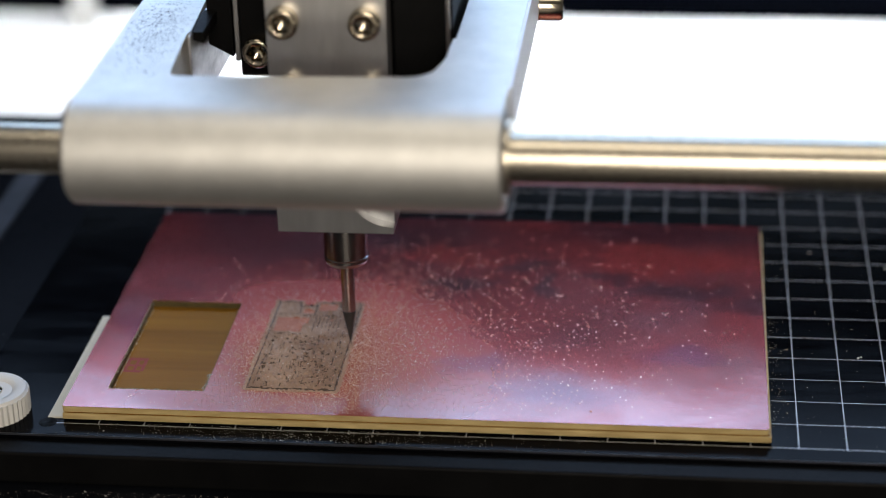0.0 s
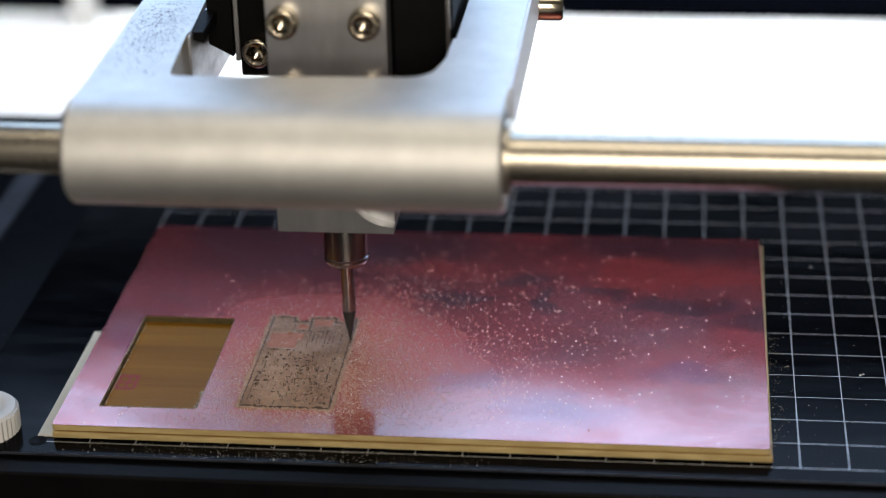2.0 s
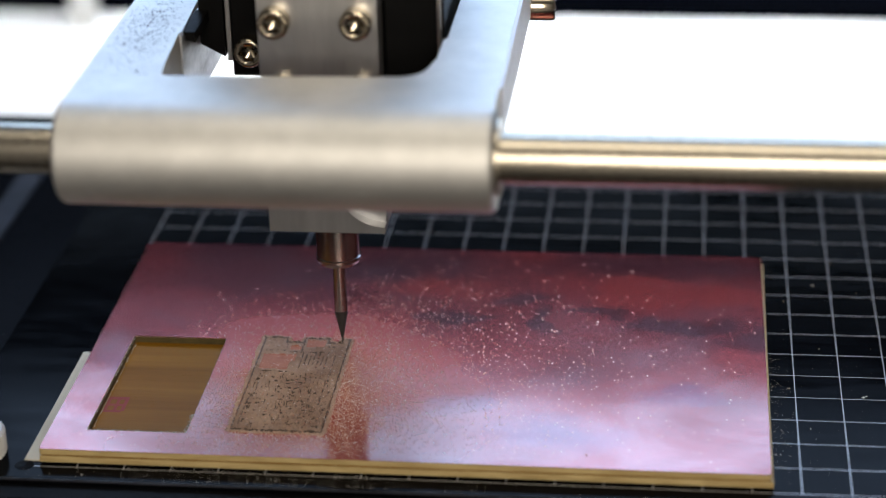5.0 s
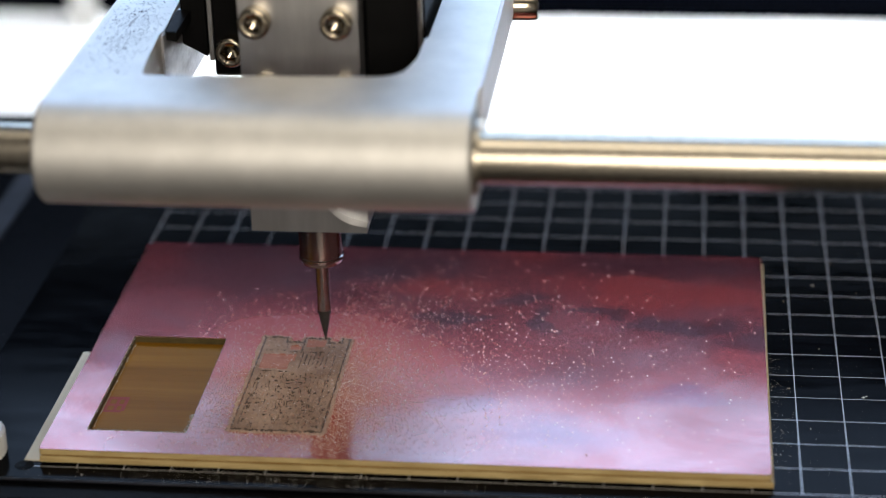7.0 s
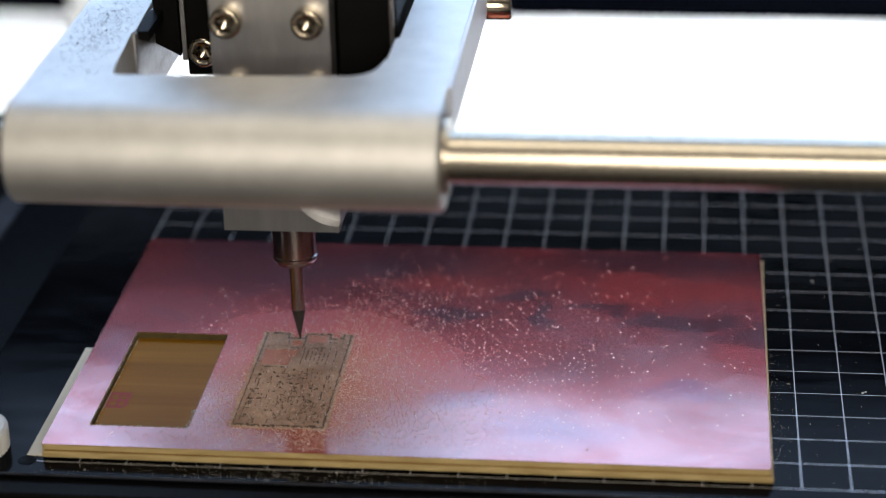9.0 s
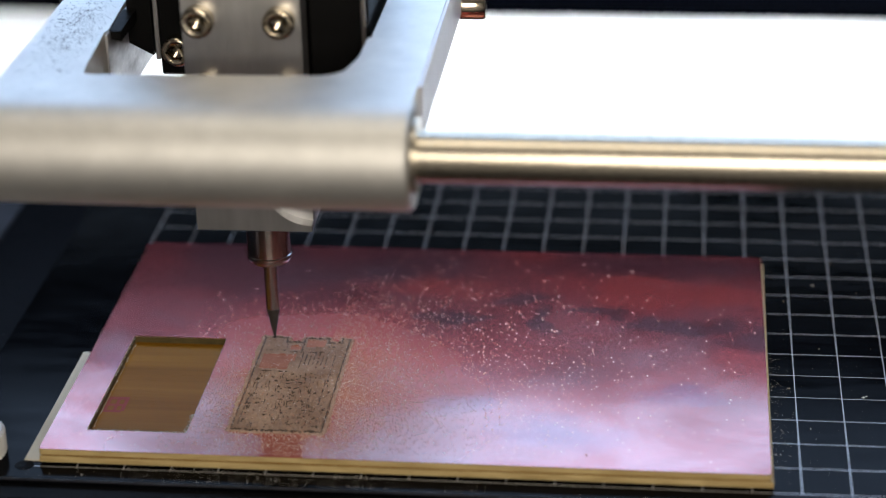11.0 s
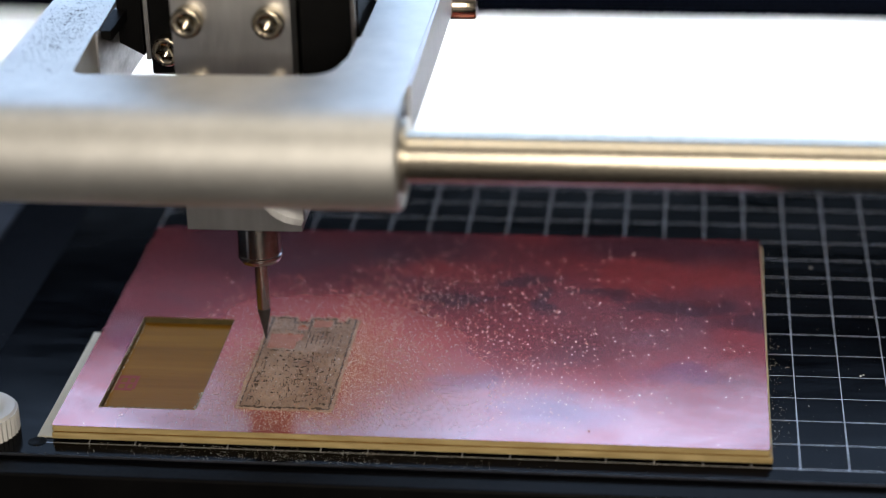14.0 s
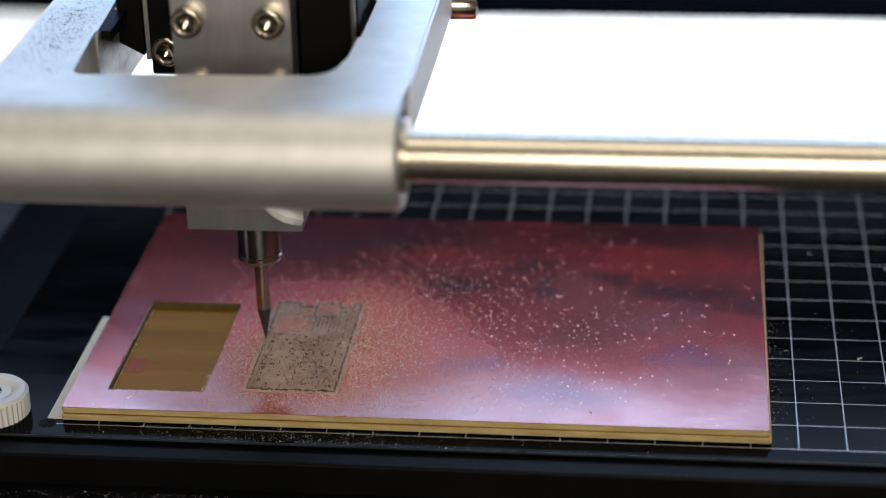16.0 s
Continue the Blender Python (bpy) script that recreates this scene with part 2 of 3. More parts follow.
def turned(profile, seg=40, m=None, bm=None):
    """A body of revolution about z from (radius, height) pairs."""
    out = bmesh.new()
    rings = []
    for r, z in profile:
        if r < 1e-6:
            rings.append([out.verts.new((0, 0, z))])
        else:
            rings.append([out.verts.new((r * math.cos(2 * math.pi * i / seg), r * math.sin(2 * math.pi * i / seg), z)) for i in range(seg)])
    for a, b in zip(rings, rings[1:]):
        for i in range(seg):
            j = (i + 1) % seg
            if len(a) == 1:
                out.faces.new((a[0], b[i], b[j]))
            elif len(b) == 1:
                out.faces.new((a[i], a[j], b[0]))
            else:
                out.faces.new((a[i], a[j], b[j], b[i]))
    for ring, first in ((rings[0], True), (rings[-1], False)):
        if len(ring) > 1:
            out.faces.new(ring)
    if m is not None:
        out.transform(m)
    return join(bm, out)


def prism(outline, z0, z1, bm=None):
    """A flat outline (x, y) given depth in z."""
    out = bmesh.new()
    lo = [out.verts.new((x, y, z0)) for x, y in outline]
    hi = [out.verts.new((x, y, z1)) for x, y in outline]
    out.faces.new(lo[::-1])
    out.faces.new(hi)
    n = len(outline)
    for i in range(n):
        out.faces.new((lo[i], lo[(i + 1) % n], hi[(i + 1) % n], hi[i]))
    return join(bm, out)


def arc(cx, cy, r, a0, a1, n=8):
    return [(cx + r * math.cos(radians(a0 + (a1 - a0) * i / n)), cy + r * math.sin(radians(a0 + (a1 - a0) * i / n))) for i in range(n + 1)]


def ring_slab(outer, inner, z0, z1):
    """A slab with a hole; both outlines have the same number of corners."""
    bm = bmesh.new()
    n = len(outer)
    vs = [[bm.verts.new((x, y, z)) for x, y in o] for z in (z0, z1) for o in (outer, inner)]
    ol, il, oh, ih = vs
    for i in range(n):
        j = (i + 1) % n
        bm.faces.new((oh[i], oh[j], ih[j], ih[i]))
        bm.faces.new((ol[j], ol[i], il[i], il[j]))
        bm.faces.new((ol[i], ol[j], oh[j], oh[i]))
        bm.faces.new((il[j], il[i], ih[i], ih[j]))
    return bm


def rect(x0, x1, y0, y1):
    return [(x0, y0), (x1, y0), (x1, y1), (x0, y1)]


def thing(name, label, category, group="", kind=""):
    return tagged(new(name), label, category, group, kind)


X_AXIS = pose(0, 0, 0, 0, 90, 0)

# ---- the room ----
tagged(part("table_top", box(-900, 900, 100, 383, -60, -40), WHITE), "white laminate tabletop behind the milling machine", "table", kind="structure")
# out-of-view dark floor, put in to keep bounced light off the sleeve's underside
tagged(part("floor", box(-900, 900, -1000, 100, -60, -40), FLOOR), "unseen dark floor, added to cut light bounced onto the sleeve", "bench", kind="structure")
wall = box(-900, 900, 383, 400, -60, 209, bm=None)
box(-900, 900, 383, 400, 640, 900, bm=wall)
box(-900, -325, 383, 400, 209, 640, bm=wall)
box(220, 900, 383, 400, 209, 640, bm=wall)
tagged(part("wall_back", wall, WALL), "dark wall with a wide window opening", "wall", kind="structure")
# gap left in the wall for the added front fill
front_wall = box(-900, 900, -1020, -1000, -60, 170)
box(-900, 900, -1020, -1000, 690, 900, bm=front_wall)
box(-900, -180, -1020, -1000, 170, 690, bm=front_wall)
box(310, 900, -1020, -1000, 170, 690, bm=front_wall)
tagged(part("wall_front", front_wall, ROOM), "grey painted wall with a gap for the front fill lamp", "wall", kind="structure")
tagged(part("wall_left", box(-920, -900, -1020, 400, -60, 900), ROOM), "plain grey painted wall", "wall", kind="structure")
tagged(part("wall_right", box(900, 920, -1020, 400, -60, 900), ROOM), "plain grey painted wall", "wall", kind="structure")
tagged(part("ceiling", box(-920, 920, -1020, 400, 900, 920), ROOM), "plain grey ceiling", "ceiling", kind="structure")

# ---- machine base ----
BASE_TOP = -9.0
base = thing("machine_base", "dark painted machine base dusted with pale swarf", "machine base")
part("base_plate", prism([(-330, -140), (160, -140), (160, 164), (-152, 164), (-152, 199), (-330, 199)], -40, BASE_TOP), BASE, base)
part("side_strip", box(-213, -206, -130, 198, BASE_TOP, BASE_TOP + 1.2, 0.3), STRIP, base, "thin grey metal strip along the base")

post = tagged(part("white_post", turned([(5.2, -40), (5.5, -39.5), (5.5, 40), (4.6, 41), (0, 41)], 32, pose(-254.5, 370, 0)), KNOB, smooth=True), "round white post standing on the table behind the machine", "post")

# ---- moving bed ----
bed = thing("milling_bed", "black coated milling bed printed with a white centimetre grid", "machine bed")
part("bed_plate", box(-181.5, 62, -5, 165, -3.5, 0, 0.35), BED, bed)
# the bevel's highlight, put into the colour of a thin strip
part("edge_highlight", box(-181, 61.5, -5.02, -4.88, -0.5, 0.012), EDGE, bed, "thin paler strip that paints the front edge's highlight")
part("front_rail", box(-181.5, 62, -11.2, -5.02, -8.6, -1.2, 0.5), BLACK, bed, "black front rail of the bed")
for k in range(-16, 7):
    w = 0.125
    y1 = 160
    part("grid_line", box(10 * k - w, 10 * k + w, -0.2, y1, -0.01, 0.012), PRINT, bed)
for j in range(0, 17):
    w = 0.125
    part("grid_line", box(-160.2, 60.2, 10 * j - w, 10 * j + w, -0.01, 0.015), PRINT, bed)

# ---- boards on the bed ----
BX0, BX1, BY0, BY1 = -158.3, -6.2, 1.6, 103.6
sheet = tagged(part("paper_sheet", box(-161.7, -20, 2.0, 50.2, 0.03, 0.35), PAPER), "cream backing sheet sticking out under the stacked boards", "sheet")
lower = thing("backing_board", "bare amber fibreglass board under the copper board", "circuit board")
part("laminate", box(BX0 + 0.2, BX1 + 0.5, BY0 - 0.5, BY1 - 0.5, 0.38, 1.68, 0.08, 1), FR4, lower)
part("top_face", box(BX0 + 0.6, BX1, BY0, BY1 - 1, 1.6, 1.70), AMBER, lower, "amber resin face")

WIN = (-150.1, -128.6, 10.2, 53.2)
board = thing("copper_clad_board", "tarnished copper-clad board with a cut-out window and a milled circuit", "circuit board")


def corner_rect(x0, x1, y0, y1, r, n=4):
    return arc(x1 - r, y1 - r, r, 0, 90, n) + arc(x0 + r, y1 - r, r, 90, 180, n) + arc(x0 + r, y0 + r, r, 180, 270, n) + arc(x1 - r, y0 + r, r, 270, 360, n)


part("laminate", ring_slab(corner_rect(BX0, BX1, BY0, BY1, 0.8), corner_rect(*WIN, 0.4), 1.93, 3.22), FR4, board, "yellow fibreglass core")
part("copper_layer", ring_slab(corner_rect(BX0 + 0.05, BX1 - 0.05, BY0 + 0.05, BY1 - 0.05, 0.8), corner_rect(WIN[0] - 0.05, WIN[1] + 0.05, WIN[2] - 0.05, WIN[3] + 0.05, 0.4), 3.222, 3.30), COPPER, board, "tarnished copper foil")

# inner walls coloured darker than the board's outer edges
part("cut_wall", ring_slab(corner_rect(WIN[0] - 0.02, WIN[1] + 0.02, WIN[2] - 0.02, WIN[3] + 0.02, 0.4), corner_rect(WIN[0] + 0.08, WIN[1] - 0.08, WIN[2] + 0.08, WIN[3] - 0.08, 0.4), 1.72, 3.2), CUT_WALL, board, "dark sawn wall of the cut-out window")

# ---- thumb knob ----
knob = thing("thumb_knob", "white ribbed plastic thumb knob with a steel screw", "knob")
N = 40
outl = []
for i in range(N * 2):
    r = 8.4 if i % 2 else 8.0
    a = math.pi * i / N
    outl.append((r * math.cos(a), r * math.sin(a)))
bm = prism(outl, 0, 4.8)
part("body", bm, KNOB, knob)
part("rim", turned([(8.1, 4.7), (7.7, 5.4), (6.2, 5.6), (5.0, 5.2), (4.2, 4.3), (0, 4.3)], 48), KNOB, knob, smooth=True)
part("screw_head", turned([(2.6, 4.2), (2.6, 5.2), (2.2, 5.6), (0, 5.6)], 24), NICKEL, knob, "bright steel screw head", smooth=True)
KNOB_AT = (-174.8, 4.3, 0.0)

# small countersunk hole in the bed's corner
part("hole_rim", turned([(1.9, 0.0), (2.0, 0.05), (1.9, 0.12), (1.2, 0.12), (1.0, 0.02)], 28, pose(-161.2, 0.2, 0)), BLACK, bed, "small ringed hole in the bed", smooth=True)

# ---- guide rod ----
rod = thing("guide_rod", "ground steel guide rod of the cross axis", "rod")
part("rod_body", turned([(4.7, -330), (5.0, -329.6), (5.0, 249.6), (4.7, 250)], 64, pose(0, -20, 73.0) @ X_AXIS), STEEL, rod, smooth=True)

# ---- carriage ----
carriage = thing("carriage", "cast aluminium carriage with motor slide, collet and cutter", "machine carriage")
CX0, CX1 = -142.8, -58.8
TOP = 83.4


def frame_mesh():
    """Sleeve round the rod, with a top plate that runs back as two arms."""
    bm = turned([(8.6, CX0 + 0.4), (9.9, CX0), (10.5, CX0 + 0.7), (10.5, CX1 - 0.7), (9.9, CX1), (8.6, CX1 - 0.4)], 72, pose(0, -20, 72.9) @ X_AXIS)
    # opening between the arms, with a small step in each inner edge
    left = [(-129.6, 78), (-128.5, 39), (-127.5, 18.6), (-128.0, 17.3), (-126.6, -3.0)] + arc(-124.4, -4.9, 1.9, 175, 265, 5)
    right = arc(-80.0, 0.6, 6.0, 272, 352, 7) + [(-72.9, 5.4), (-72.7, 16.4), (-72.0, 17.4), (-71.6, 78)]
    plate = [(CX0 + 0.6, 78), (CX0 + 0.6, -20), (CX1 - 0.4, -20), (CX1 - 0.4, 78)] + right[::-1] + left[::-1]
    return prism(plate, 71.5, TOP, bm=bm)


frame_ob = part("frame", frame_mesh(), ALU, carriage, smooth=True)
part("bushing", turned([(5.0, CX1 - 1), (7.4, CX1 - 1), (7.4, CX1 + 0.8), (5.0, CX1 + 0.8)], 48, pose(0, -20, 73.2) @ X_AXIS), STEEL, carriage, "steel bushing end", smooth=True)

block_face = [(-110.6, 40.6), (-85.9, 40.6), (-85.9, 42)] + arc(-86, 52, 10, 268, 92, 18) + [(-85.9, 62), (-85.9, 130), (-110.6, 130)]
block = prism(block_face, 14, 17.0)
for v in block.verts:
    v.co = (v.co.x, v.co.z, v.co.y)
box(-110.6, -85.9, 17.0, 21, 40.6, 130, 0.2, bm=block)
box(-110.6, -85.9, 21.0, 43, 40.6, 50, 0.2, bm=block)
part("spindle_block", block, ALU_MILLED, carriage, "milled aluminium spindle plate with a round relief")
part("slide_body", box(-120.4, -110.8, 33, 62, 68.4, 130, 0.5), BLACK, carriage, "black slide body")
part("slide_edge", box(-121.6, -120.5, 33.5, 62, 71.6, 130, 0.2), ALU_MILLED, carriage, "bare metal edge of the slide")
part("slide_cover", box(-85.7, -73.2, 22, 62, 58, 130, 0.5), BLACK, carriage, "black slide cover")
part("cover_edge", box(-74.6, -73.6, 20.5, 21.9, 76, 130, 0.2), TOOL_STEEL, carriage, "thin metal edge of the cover")
part("slide_core", box(-110.4, -86.2, 21.3, 62, 60, 130, 0.5), BLACK, carriage)
housing = prism([(-127.1, 75.6), (-121.9, 72.8), (-121.9, 130), (-127.1, 130)], 33, 60, bm=prism([(-127.9, 81.4), (-125.0, 80.8), (-125.0, 83.1), (-127.9, 83.1)], 19.4, 33.2))
for v in housing.verts:
    v.co = (v.co.x, v.co.z, v.co.y)
part("side_housing", housing, BLACK, carriage, "black housing beside the slide")
# added plate: the strong light on this side is put into a paler colour
part("lit_side_plate", box(-59.4, -58.6, -9, 77.4, 72.2, 82.9, 0.15), LIT_SIDE, carriage, "thin added plate, light on the arm's side put into its pale colour")
part("machined_face", box(-127.7, -127.25, 17, 77, 65.5, 83.0, 0.1), ARM_FACE, carriage, "bright brushed inner face of the arm")


def hexagon(r, n=36):
    """A hexagon of n points, flat side down, with r to the flats."""
    return [(r / math.cos((a + math.pi / 6) % (math.pi / 3) - math.pi / 6) * math.sin(a), -r / math.cos((a + math.pi / 6) % (math.pi / 3) - math.pi / 6) * math.cos(a)) for a in (2 * math.pi * i / n for i in range(n))]


def loft(rings, close_end=True):
    """Rings of equal count, (outline, height), joined one to the next."""
    bm = bmesh.new()
    vs = [[bm.verts.new((x, y, z)) for x, y in o] for o, z in rings]
    n = len(vs[0])
    for a, b in zip(vs, vs[1:]):
        for i in range(n):
            bm.faces.new((a[i], a[(i + 1) % n], b[(i + 1) % n], b[i]))
    if close_end:
        bm.faces.new(vs[-1])
    return bm


def cap_screw(x, y, z, parent, r=3.3):
    """A socket cap screw that points at -y."""
    turn = pose(x, y, z, 90, 0, 0)

    def circle(q):
        return [(q * math.sin(2 * math.pi * i / 36), -q * math.cos(2 * math.pi * i / 36)) for i in range(36)]

    head = loft([(circle(r), -0.5), (circle(r), 2.3), (circle(r * 0.97), 2.75), (circle(r * 0.88), 3.05), (circle(r * 0.80), 3.1), (circle(r * 0.68), 3.1), (hexagon(r * 0.50), 2.75)], False)
    head.transform(turn)
    s = part("cap_screw", head, NICKEL, parent, "nickel-plated socket cap screw", smooth=True)
    hole = loft([(hexagon(r * 0.50), 2.75), (hexagon(r * 0.48), 1.1), (circle(r * 0.40), 0.9), (circle(r * 0.05), 0.35)])
    hole.transform(turn)
    part("hex_socket", hole, SOCKET, s, "bright hexagonal socket", smooth=True)
    return s


for sx, sz in ((-106.9, 87.8), (-90.1, 87.8), (-106.4, 73.0), (-89.8, 73.0)):
    cap_screw(sx, 14, sz, carriage)
cap_screw(-116.3, 33, 74.5, carriage)
part("side_bolt", turned([(3.3, 0), (3.3, 5.4), (2.9, 6.0), (0, 6.0)], 32, pose(-59.2, 67, 73.4) @ X_AXIS), NICKEL, carriage, "bolt head on the arm's side", smooth=True)

part("collet_nut", turned([(4.6, 44), (4.9, 43.6), (4.9, 25.4), (5.15, 25.2), (5.15, 24.5), (4.9, 24.2), (4.7, 23.6), (1.7, 23.6)], 48, pose(-100, 36, 0)), TOOL_STEEL, carriage, "polished collet nut", smooth=True)
bit = part("milling_bit", turned([(1.55, 30), (1.55, 11.2), (1.4, 11.0)], 32, pose(-100, 36, 0)), TOOL_STEEL, carriage, "steel shank of the cutter", smooth=True)
part("cutter_tip", turned([(1.5, 11.05), (1.5, 10.6), (0.12, 3.32), (0, 3.3)], 24, pose(-100, 36, 0)), CARBIDE, bit, "dark carbide engraving tip", smooth=True)


# ---- milled circuit on the copper ----
def tool_outline():
    """The closed cut round the circuit, with its two notches at the rear."""
    x0, x1, yf, yb = -119.6, -100.0, 12.0, 54.17
    return [(x1, yf), (x1, yb), (x1 - 1.8, yb), (x1 - 1.8, yb - 2.02), (x1 - 4.86, yb - 2.02), (x1 - 4.86, yb), (x1 - 10.45, yb),
            (x1 - 10.45, yb - 2.02), (x1 - 14.4, yb - 2.02), (x1 - 14.4, yb), (x0, yb), (x0, yf)]


def seg_dist(X, Y, a, b):
    (ax, ay), (bx, by) = a, b
    dx, dy = bx - ax, by - ay
    t = np.clip(((X - ax) * dx + (Y - ay) * dy) / (dx * dx + dy * dy + 1e-9), 0, 1)
    return np.hypot(X - ax - t * dx, Y - ay - t * dy)


def value_noise(shape, cell, rng):
    """Smoothed random field with cells of the given size in samples."""
    h, w = shape
    base = rng.random((h // cell + 3, w // cell + 3))
    yy, xx = np.mgrid[0:h, 0:w] / cell
    iy, ix = yy.astype(int), xx.astype(int)
    fy, fx = yy - iy, xx - ix
    fy, fx = fy * fy * (3 - 2 * fy), fx * fx * (3 - 2 * fx)
    return (base[iy, ix] * (1 - fx) + base[iy, ix + 1] * fx) * (1 - fy) + (base[iy + 1, ix] * (1 - fx) + base[iy + 1, ix + 1] * fx) * fy


def milled_field():
    rng = np.random.default_rng(5)
    step = 0.13
    xs, ys = np.arange(-122.0, -97.6, step), np.arange(9.4, 56.4, step)
    X, Y = np.meshgrid(xs, ys)
    line = tool_outline()
    D = np.full(X.shape, 99.0)
    for a, b in zip(line, line[1:] + line[:1]):
        D = np.minimum(D, seg_dist(X, Y, a, b))
    inside = (X > -119.6) & (X < -100.0) & (Y > 12.0) & (Y < 54.17)
    for xa, xb in ((-104.86, -101.8), (-114.4, -110.45)):
        inside &= ~((X > xa) & (X < xb) & (Y > 52.15))
    n1, n2, n3 = (value_noise(X.shape, c, rng) for c in (2, 4, 14))
    swath = np.where(inside, 1.0, 1.0 - D / (0.5 + 0.5 * n3 + 0.5 * n1))
    # bare copper islands left inside the outline
    island = np.zeros(X.shape, bool)
    for x0, x1, y0, y1 in ((-118.7, -112.2, 39.2, 46.3), (-112.3, -111.2, 43.0, 46.3), (-109.7, -105.4, 50.0, 53.4), (-113.2, -110.6, 48.6, 50.4)):
        island |= (X > x0) & (X < x1) & (Y > y0) & (Y < y1)
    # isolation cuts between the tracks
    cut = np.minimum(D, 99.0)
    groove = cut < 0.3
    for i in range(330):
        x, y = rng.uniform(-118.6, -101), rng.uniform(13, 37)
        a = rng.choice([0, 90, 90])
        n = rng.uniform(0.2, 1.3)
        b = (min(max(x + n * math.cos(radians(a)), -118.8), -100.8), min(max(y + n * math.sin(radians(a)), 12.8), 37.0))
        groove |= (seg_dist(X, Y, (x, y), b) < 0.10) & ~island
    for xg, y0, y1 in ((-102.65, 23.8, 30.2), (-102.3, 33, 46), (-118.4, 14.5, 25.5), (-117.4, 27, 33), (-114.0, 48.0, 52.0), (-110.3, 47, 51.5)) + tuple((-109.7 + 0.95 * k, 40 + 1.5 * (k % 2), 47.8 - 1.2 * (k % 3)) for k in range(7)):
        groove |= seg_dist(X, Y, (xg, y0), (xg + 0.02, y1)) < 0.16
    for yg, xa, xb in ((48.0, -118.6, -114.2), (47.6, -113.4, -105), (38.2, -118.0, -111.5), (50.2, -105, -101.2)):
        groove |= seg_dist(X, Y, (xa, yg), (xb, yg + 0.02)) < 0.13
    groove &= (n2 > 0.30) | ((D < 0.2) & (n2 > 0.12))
    heap = 0.03 + 0.50 * np.maximum(0, n2 - 0.35) + 0.34 * n1 * n2 + 0.25 * np.maximum(0, n1 - 0.6)
    # the rear part is cut clean, the front part is deep in burrs, with a ridge between
    heap *= np.where(Y > 37.4, 0.75, 1.0)
    heap += 0.22 * np.exp(-((Y - 36.6 - 0.8 * n3) / 0.5) ** 2) * n1
    Z = 3.33 + heap
    Z = np.where(island, 3.335 + 0.04 * n1, Z)
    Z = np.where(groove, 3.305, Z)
    Z = np.where(swath > 0.0, Z, 3.2)
    Z = np.where((swath > 0) & (swath < 0.3) & (n1 > 0.55), 3.2, Z)
    h, w = X.shape
    idx = np.arange(h * w).reshape(h, w)
    quads = np.stack([idx[:-1, :-1], idx[:-1, 1:], idx[1:, 1:], idx[1:, :-1]], -1).reshape(-1, 4)
    halo = ~inside & (D > 0.25)
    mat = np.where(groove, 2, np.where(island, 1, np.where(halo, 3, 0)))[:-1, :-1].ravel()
    keep = (Z[:-1, :-1].ravel() > 3.25) | (Z[1:, 1:].ravel() > 3.25)
    me = bpy.data.meshes.new("milled_circuit")
    me.from_pydata((np.stack([X, Y, Z], -1).reshape(-1, 3) * MM).tolist(), [], quads[keep].tolist())
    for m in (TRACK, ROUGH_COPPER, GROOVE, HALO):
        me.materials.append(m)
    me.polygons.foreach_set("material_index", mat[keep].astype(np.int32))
    ob = new("milled_circuit", me)
    ob.parent = board
    return tagged(ob, "rough milled circuit with cut outlines and burrs")


milled_field()


# ---- swarf ----
def flakes(name, places, sizes, material, rng):
    """Small irregular four-sided flakes, lying at the given places."""
    n = len(places)
    corners = np.array([(1, 0, -0.35), (-0.5, 0.87, -0.35), (-0.5, -0.87, -0.35), (0, 0, 0.5)])
    corners = corners * (1.0, 0.95, 1.0)
    pts = corners[None] * sizes[:, None, None] * rng.uniform(0.75, 1.2, (n, 4, 3))
    a = rng.uniform(0, 2 * np.pi, n)
    c, s_ = np.cos(a)[:, None], np.sin(a)[:, None]
    pts = np.stack([pts[..., 0] * c - pts[..., 1] * s_, pts[..., 0] * s_ + pts[..., 1] * c, pts[..., 2]], -1)
    pts[..., 2] += 0.35 * sizes[:, None]
    pts += places[:, None, :]
    o = np.arange(n)[:, None, None] * 4
    faces = (np.array([(0, 2, 1), (0, 1, 3), (1, 2, 3), (2, 0, 3)])[None] + o).reshape(-1, 3)
    me = bpy.data.meshes.new(name)
    me.from_pydata((pts.reshape(-1, 3) * MM).tolist(), [], faces.tolist())
    me.materials.append(material)
    return new(name, me)


def board_chips():
    rng = np.random.default_rng(11)
    near = rng.normal((-109.5, 27.0), (11.5, 17.5), (26000, 2))
    fan = np.stack([-104 + rng.exponential(12, 9500), rng.normal(33, 18, 9500)], -1)
    far = np.stack([-98 + rng.exponential(26, 1500), rng.normal(48, 24, 1500)], -1)
    P = np.concatenate([near, fan, far])
    x, y = P.T
    ok = (x > BX0 + 1) & (x < BX1 - 1) & (y > BY0 + 0.6) & (y < BY1 - 2) & ~((x > WIN[0] - 0.3) & (x < WIN[1] + 0.3) & (y > WIN[2] - 0.3) & (y < WIN[3] + 0.3))
    inner = (x > -119.5) & (x < -100) & (y > 12) & (y < 54)
    ok &= ~inner | (rng.random(len(x)) < 0.14)
    P, inner = P[ok], inner[ok]
    z = np.where(inner, 3.42, 3.30)
    size = np.clip(rng.lognormal(-2.15, 0.28, len(P)), 0.06, 0.26)
    return flakes("copper_chips", np.column_stack([P, z]), size, BURR, rng)


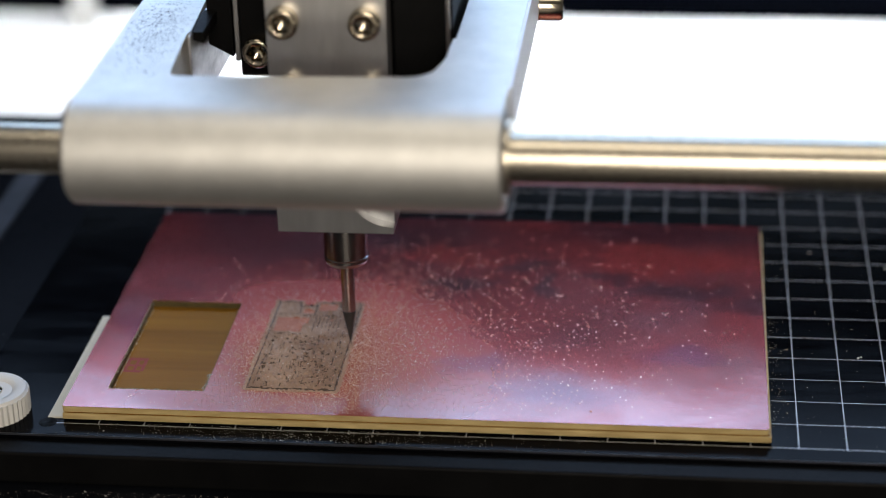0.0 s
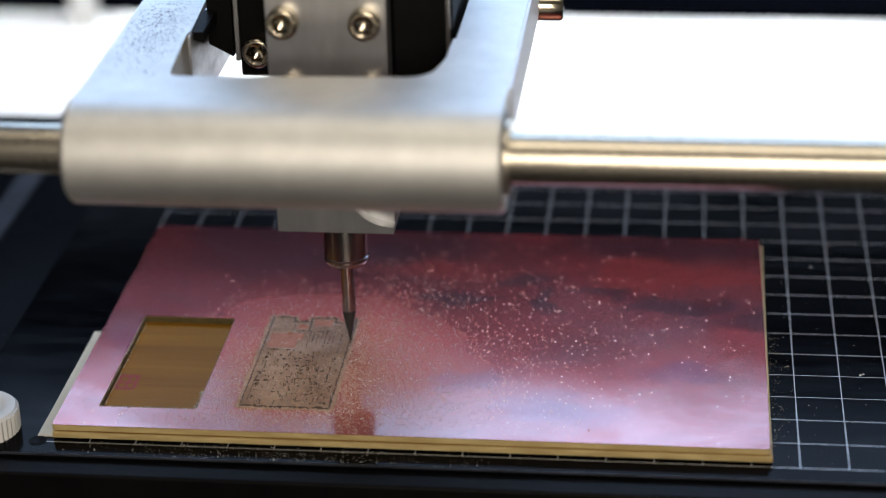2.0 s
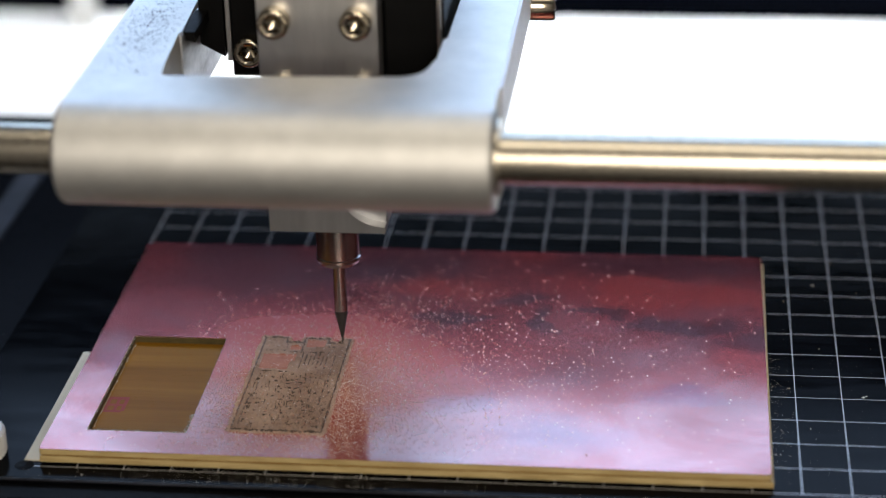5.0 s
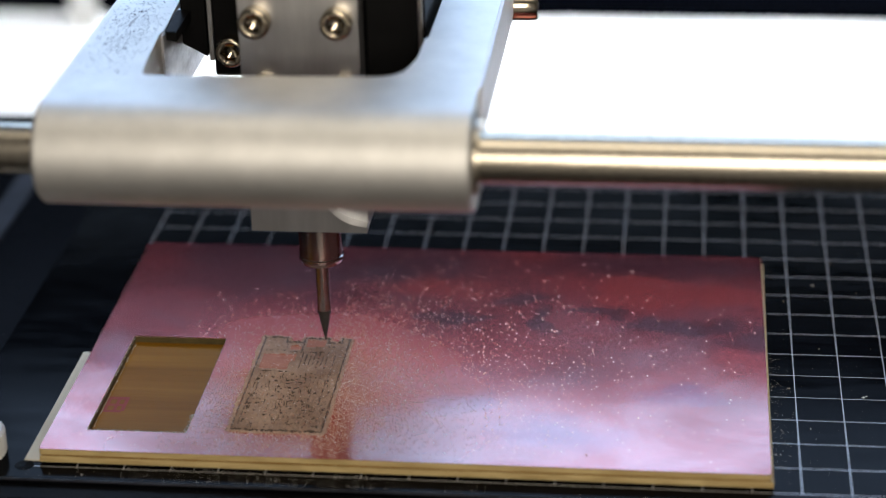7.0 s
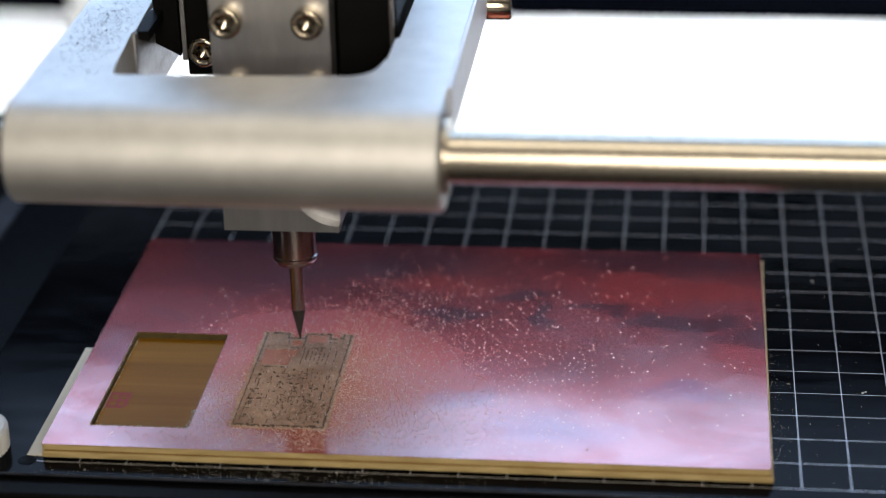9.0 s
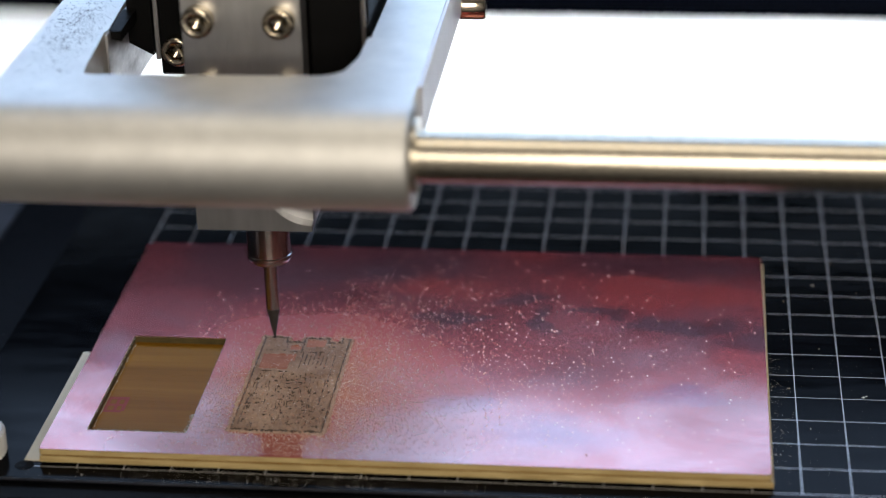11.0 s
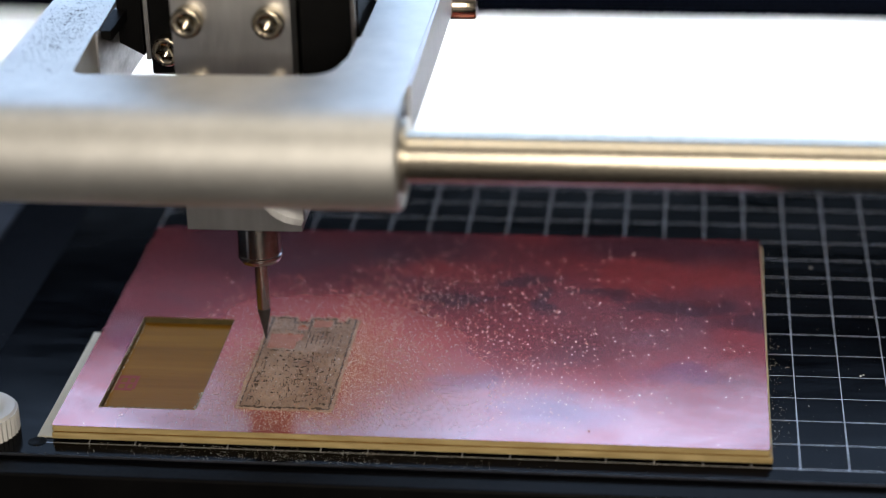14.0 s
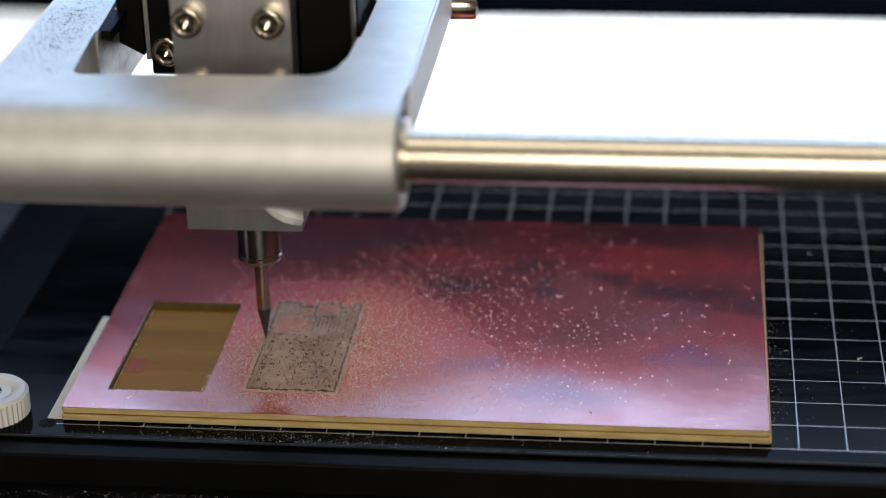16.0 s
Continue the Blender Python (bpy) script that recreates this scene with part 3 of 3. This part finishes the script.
def stray_bits():
    """A few larger flakes and a fibre that lie apart from the rest."""
    rng = np.random.default_rng(31)
    P = np.array([(-48.7, 46.8, 3.3), (-43.8, 6.9, 3.3), (-24.7, 38.1, 3.3), (-54.5, 62.0, 3.3), (-53.9, 61.6, 3.3), (-53.3, 61.7, 3.3)])
    return flakes("stray_flakes", P, np.array([0.34, 0.36, 0.22, 0.3, 0.3, 0.3]), BURR, rng)


def bright_flakes():
    """Larger pale flakes thrown wide over the board."""
    rng = np.random.default_rng(17)
    P = np.stack([-92 + rng.exponential(30, 900), rng.normal(38, 24, 900)], -1)
    P = P[(P[:, 0] < BX1 - 2) & (P[:, 1] > BY0 + 3) & (P[:, 1] < BY1 - 4)]
    size = np.clip(rng.lognormal(-1.75, 0.28, len(P)), 0.09, 0.26)
    return flakes("pale_swarf", np.column_stack([P, np.full(len(P), 3.3)]), size, PALE, rng)


wide = bright_flakes()
wide.parent = board
tagged(wide, "pale bright flakes thrown wide over the copper", kind="stuff")
stray = stray_bits()
stray.parent = board
tagged(stray, "few larger loose copper flakes", kind="stuff")
chips = tagged(board_chips(), "fine copper chips scattered over the copper board", "chips", kind="stuff")


def bed_dust():
    rng = np.random.default_rng(3)
    a = np.column_stack([rng.normal(-108, 24, 1000), rng.uniform(-4.6, 0.9, 1000), np.full(1000, 0.015)])
    b = np.column_stack([BX1 + 0.6 + rng.exponential(1.6, 260), rng.uniform(8, 60, 260), np.full(260, 0.015)])
    c = np.column_stack([rng.uniform(-5, 30, 160), rng.uniform(0, 120, 160), np.full(160, 0.015)])
    lumps = np.array([(6.0, 95.7, 0.015), (10.8, 107.9, 0.015), (14.6, 40.8, 0.015), (15.3, 41.4, 0.015), (-1.2, 44.0, 0.015), (24.0, 88.0, 0.015)])
    P = np.concatenate([a, b, c, lumps])
    size = np.clip(rng.lognormal(-2.6, 0.45, len(P)), 0.03, 0.3)
    size[-len(lumps):] = 0.42
    return flakes("bed_dust", P, size, DUST, rng)


def window_burrs():
    """Pale fibres and torn bits left along the edges of the cut window."""
    rng = np.random.default_rng(21)
    x0, x1, y0, y1 = WIN
    n = 150
    side = np.column_stack([np.full(n, x0 + 0.12), rng.uniform(y0, y1, n), np.full(n, 3.0)])
    foot = np.column_stack([np.full(n, x0 + 0.35) + rng.normal(0, 0.06, n), rng.uniform(y0, y1, n), np.full(n, 1.71)])
    front = np.column_stack([rng.uniform(x0, x1, 190), rng.normal(y0, 0.12, 190), np.full(190, 3.28)])
    torn = np.column_stack([rng.normal(x1 - 0.25, 0.25, 160), rng.uniform(y0 + 0.5, y0 + 8, 160), np.full(160, 3.15)])
    edge = np.column_stack([np.full(160, BX1 + 0.05), rng.uniform(BY0 + 6, BY1 - 20, 160), np.full(160, 2.6)])
    P = np.concatenate([side, foot, front, torn, edge])
    return flakes("burr_fringe", P, np.clip(rng.lognormal(-2.0, 0.4, len(P)), 0.06, 0.4), DUST, rng)


burrs = window_burrs()
burrs.parent = board
tagged(burrs, "pale torn fibres along the cut edges", kind="stuff")
dust = tagged(bed_dust(), "pale dust and chips strewn on the black bed", "dust", kind="stuff")


def base_dust():
    rng = np.random.default_rng(4)
    P = np.column_stack([rng.uniform(-170, 10, 1500), -13 - rng.exponential(9, 1500), np.full(1500, BASE_TOP)])
    P[:, 0] = np.where(rng.random(1500) < 0.5, rng.normal(-140, 25, 1500), P[:, 0])
    return flakes("base_dust", P, np.clip(rng.lognormal(-2.55, 0.5, 1500), 0.03, 0.4), DUST, rng)


tagged(base_dust(), "pale swarf on the dark machine base", "dust", kind="stuff")


def arm_specks():
    rng = np.random.default_rng(8)
    n = 1500
    P = np.column_stack([rng.normal(-134.5, 3.4, n), rng.normal(20, 12, n), np.full(n, TOP)])
    P = P[(P[:, 0] > CX0 + 1.5) & (P[:, 0] < -128.5)]
    P = np.vstack([P, [[-131.4, -5.1, TOP]] * 1])
    size = np.clip(rng.lognormal(-2.3, 0.4, len(P)), 0.04, 0.22)
    size[-1] = 0.42
    return flakes("speck_grime", P, size, BLACK, rng)


grime = arm_specks()
grime.parent = carriage
tagged(grime, "dark specks of grime on the arm", kind="stuff")

# red stamp on the backing board, worn past reading
for x0, x1, y0, y1 in ((-149.4, -145.0, 26.2, 27.4), (-149.6, -148.9, 20.6, 27.0), (-149.2, -145.2, 23.4, 24.3), (-149.2, -145.6, 20.6, 21.6), (-145.8, -145.0, 21.2, 26.6), (-147.5, -146.8, 21.0, 26.6)):
    part("stamp_bar", box(x0, x1, y0, y1, 1.69, 1.712 + 0.004 * (x1 - x0 > 2)), RED, lower, "faded red stamp")

# ---- motion ----
def motions():
    # cross travel of the carriage and travel of the bed, both at 4 mm/s
    cross = [(0, 0), (4.55, 0), (5.0, -1.8), (5.5, -1.8), (6.27, -4.86), (6.79, -4.86), (8.19, -10.45), (8.70, -10.45),
             (9.70, -14.4), (10.2, -14.4), (11.55, -19.6), (16.0, -19.6)]
    along = [(0, 0), (4.55, -18.17), (5.0, -18.17), (5.5, -16.15), (6.27, -16.15), (6.79, -18.17), (8.19, -18.17), (8.70, -16.15),
             (9.70, -16.15), (10.2, -18.17), (11.55, -18.17), (16.0, -0.4)]

    def sampled(line):
        times = sorted({0.0, 16.0, *[round(0.25 * i, 3) for i in range(64)], *[round(t + d, 3) for t, _ in line[1:-1] for d in (-0.06, 0, 0.06)]})
        ts, vs = [p[0] for p in line], [p[1] for p in line]
        return [(t, float(np.interp(t, ts, vs)) * MM) for t in times]

    walk(carriage, [(t, pose(v, 0, 0)) for t, v in sampled(cross)])
    rows = sampled(along)
    for ob in (bed, board, lower, sheet, chips, dust):
        walk(ob, [(t, pose(0, v, 0)) for t, v in rows])
    walk(knob, [(t, pose(KNOB_AT[0] * MM, KNOB_AT[1] * MM + v, KNOB_AT[2] * MM)) for t, v in rows])


motions()
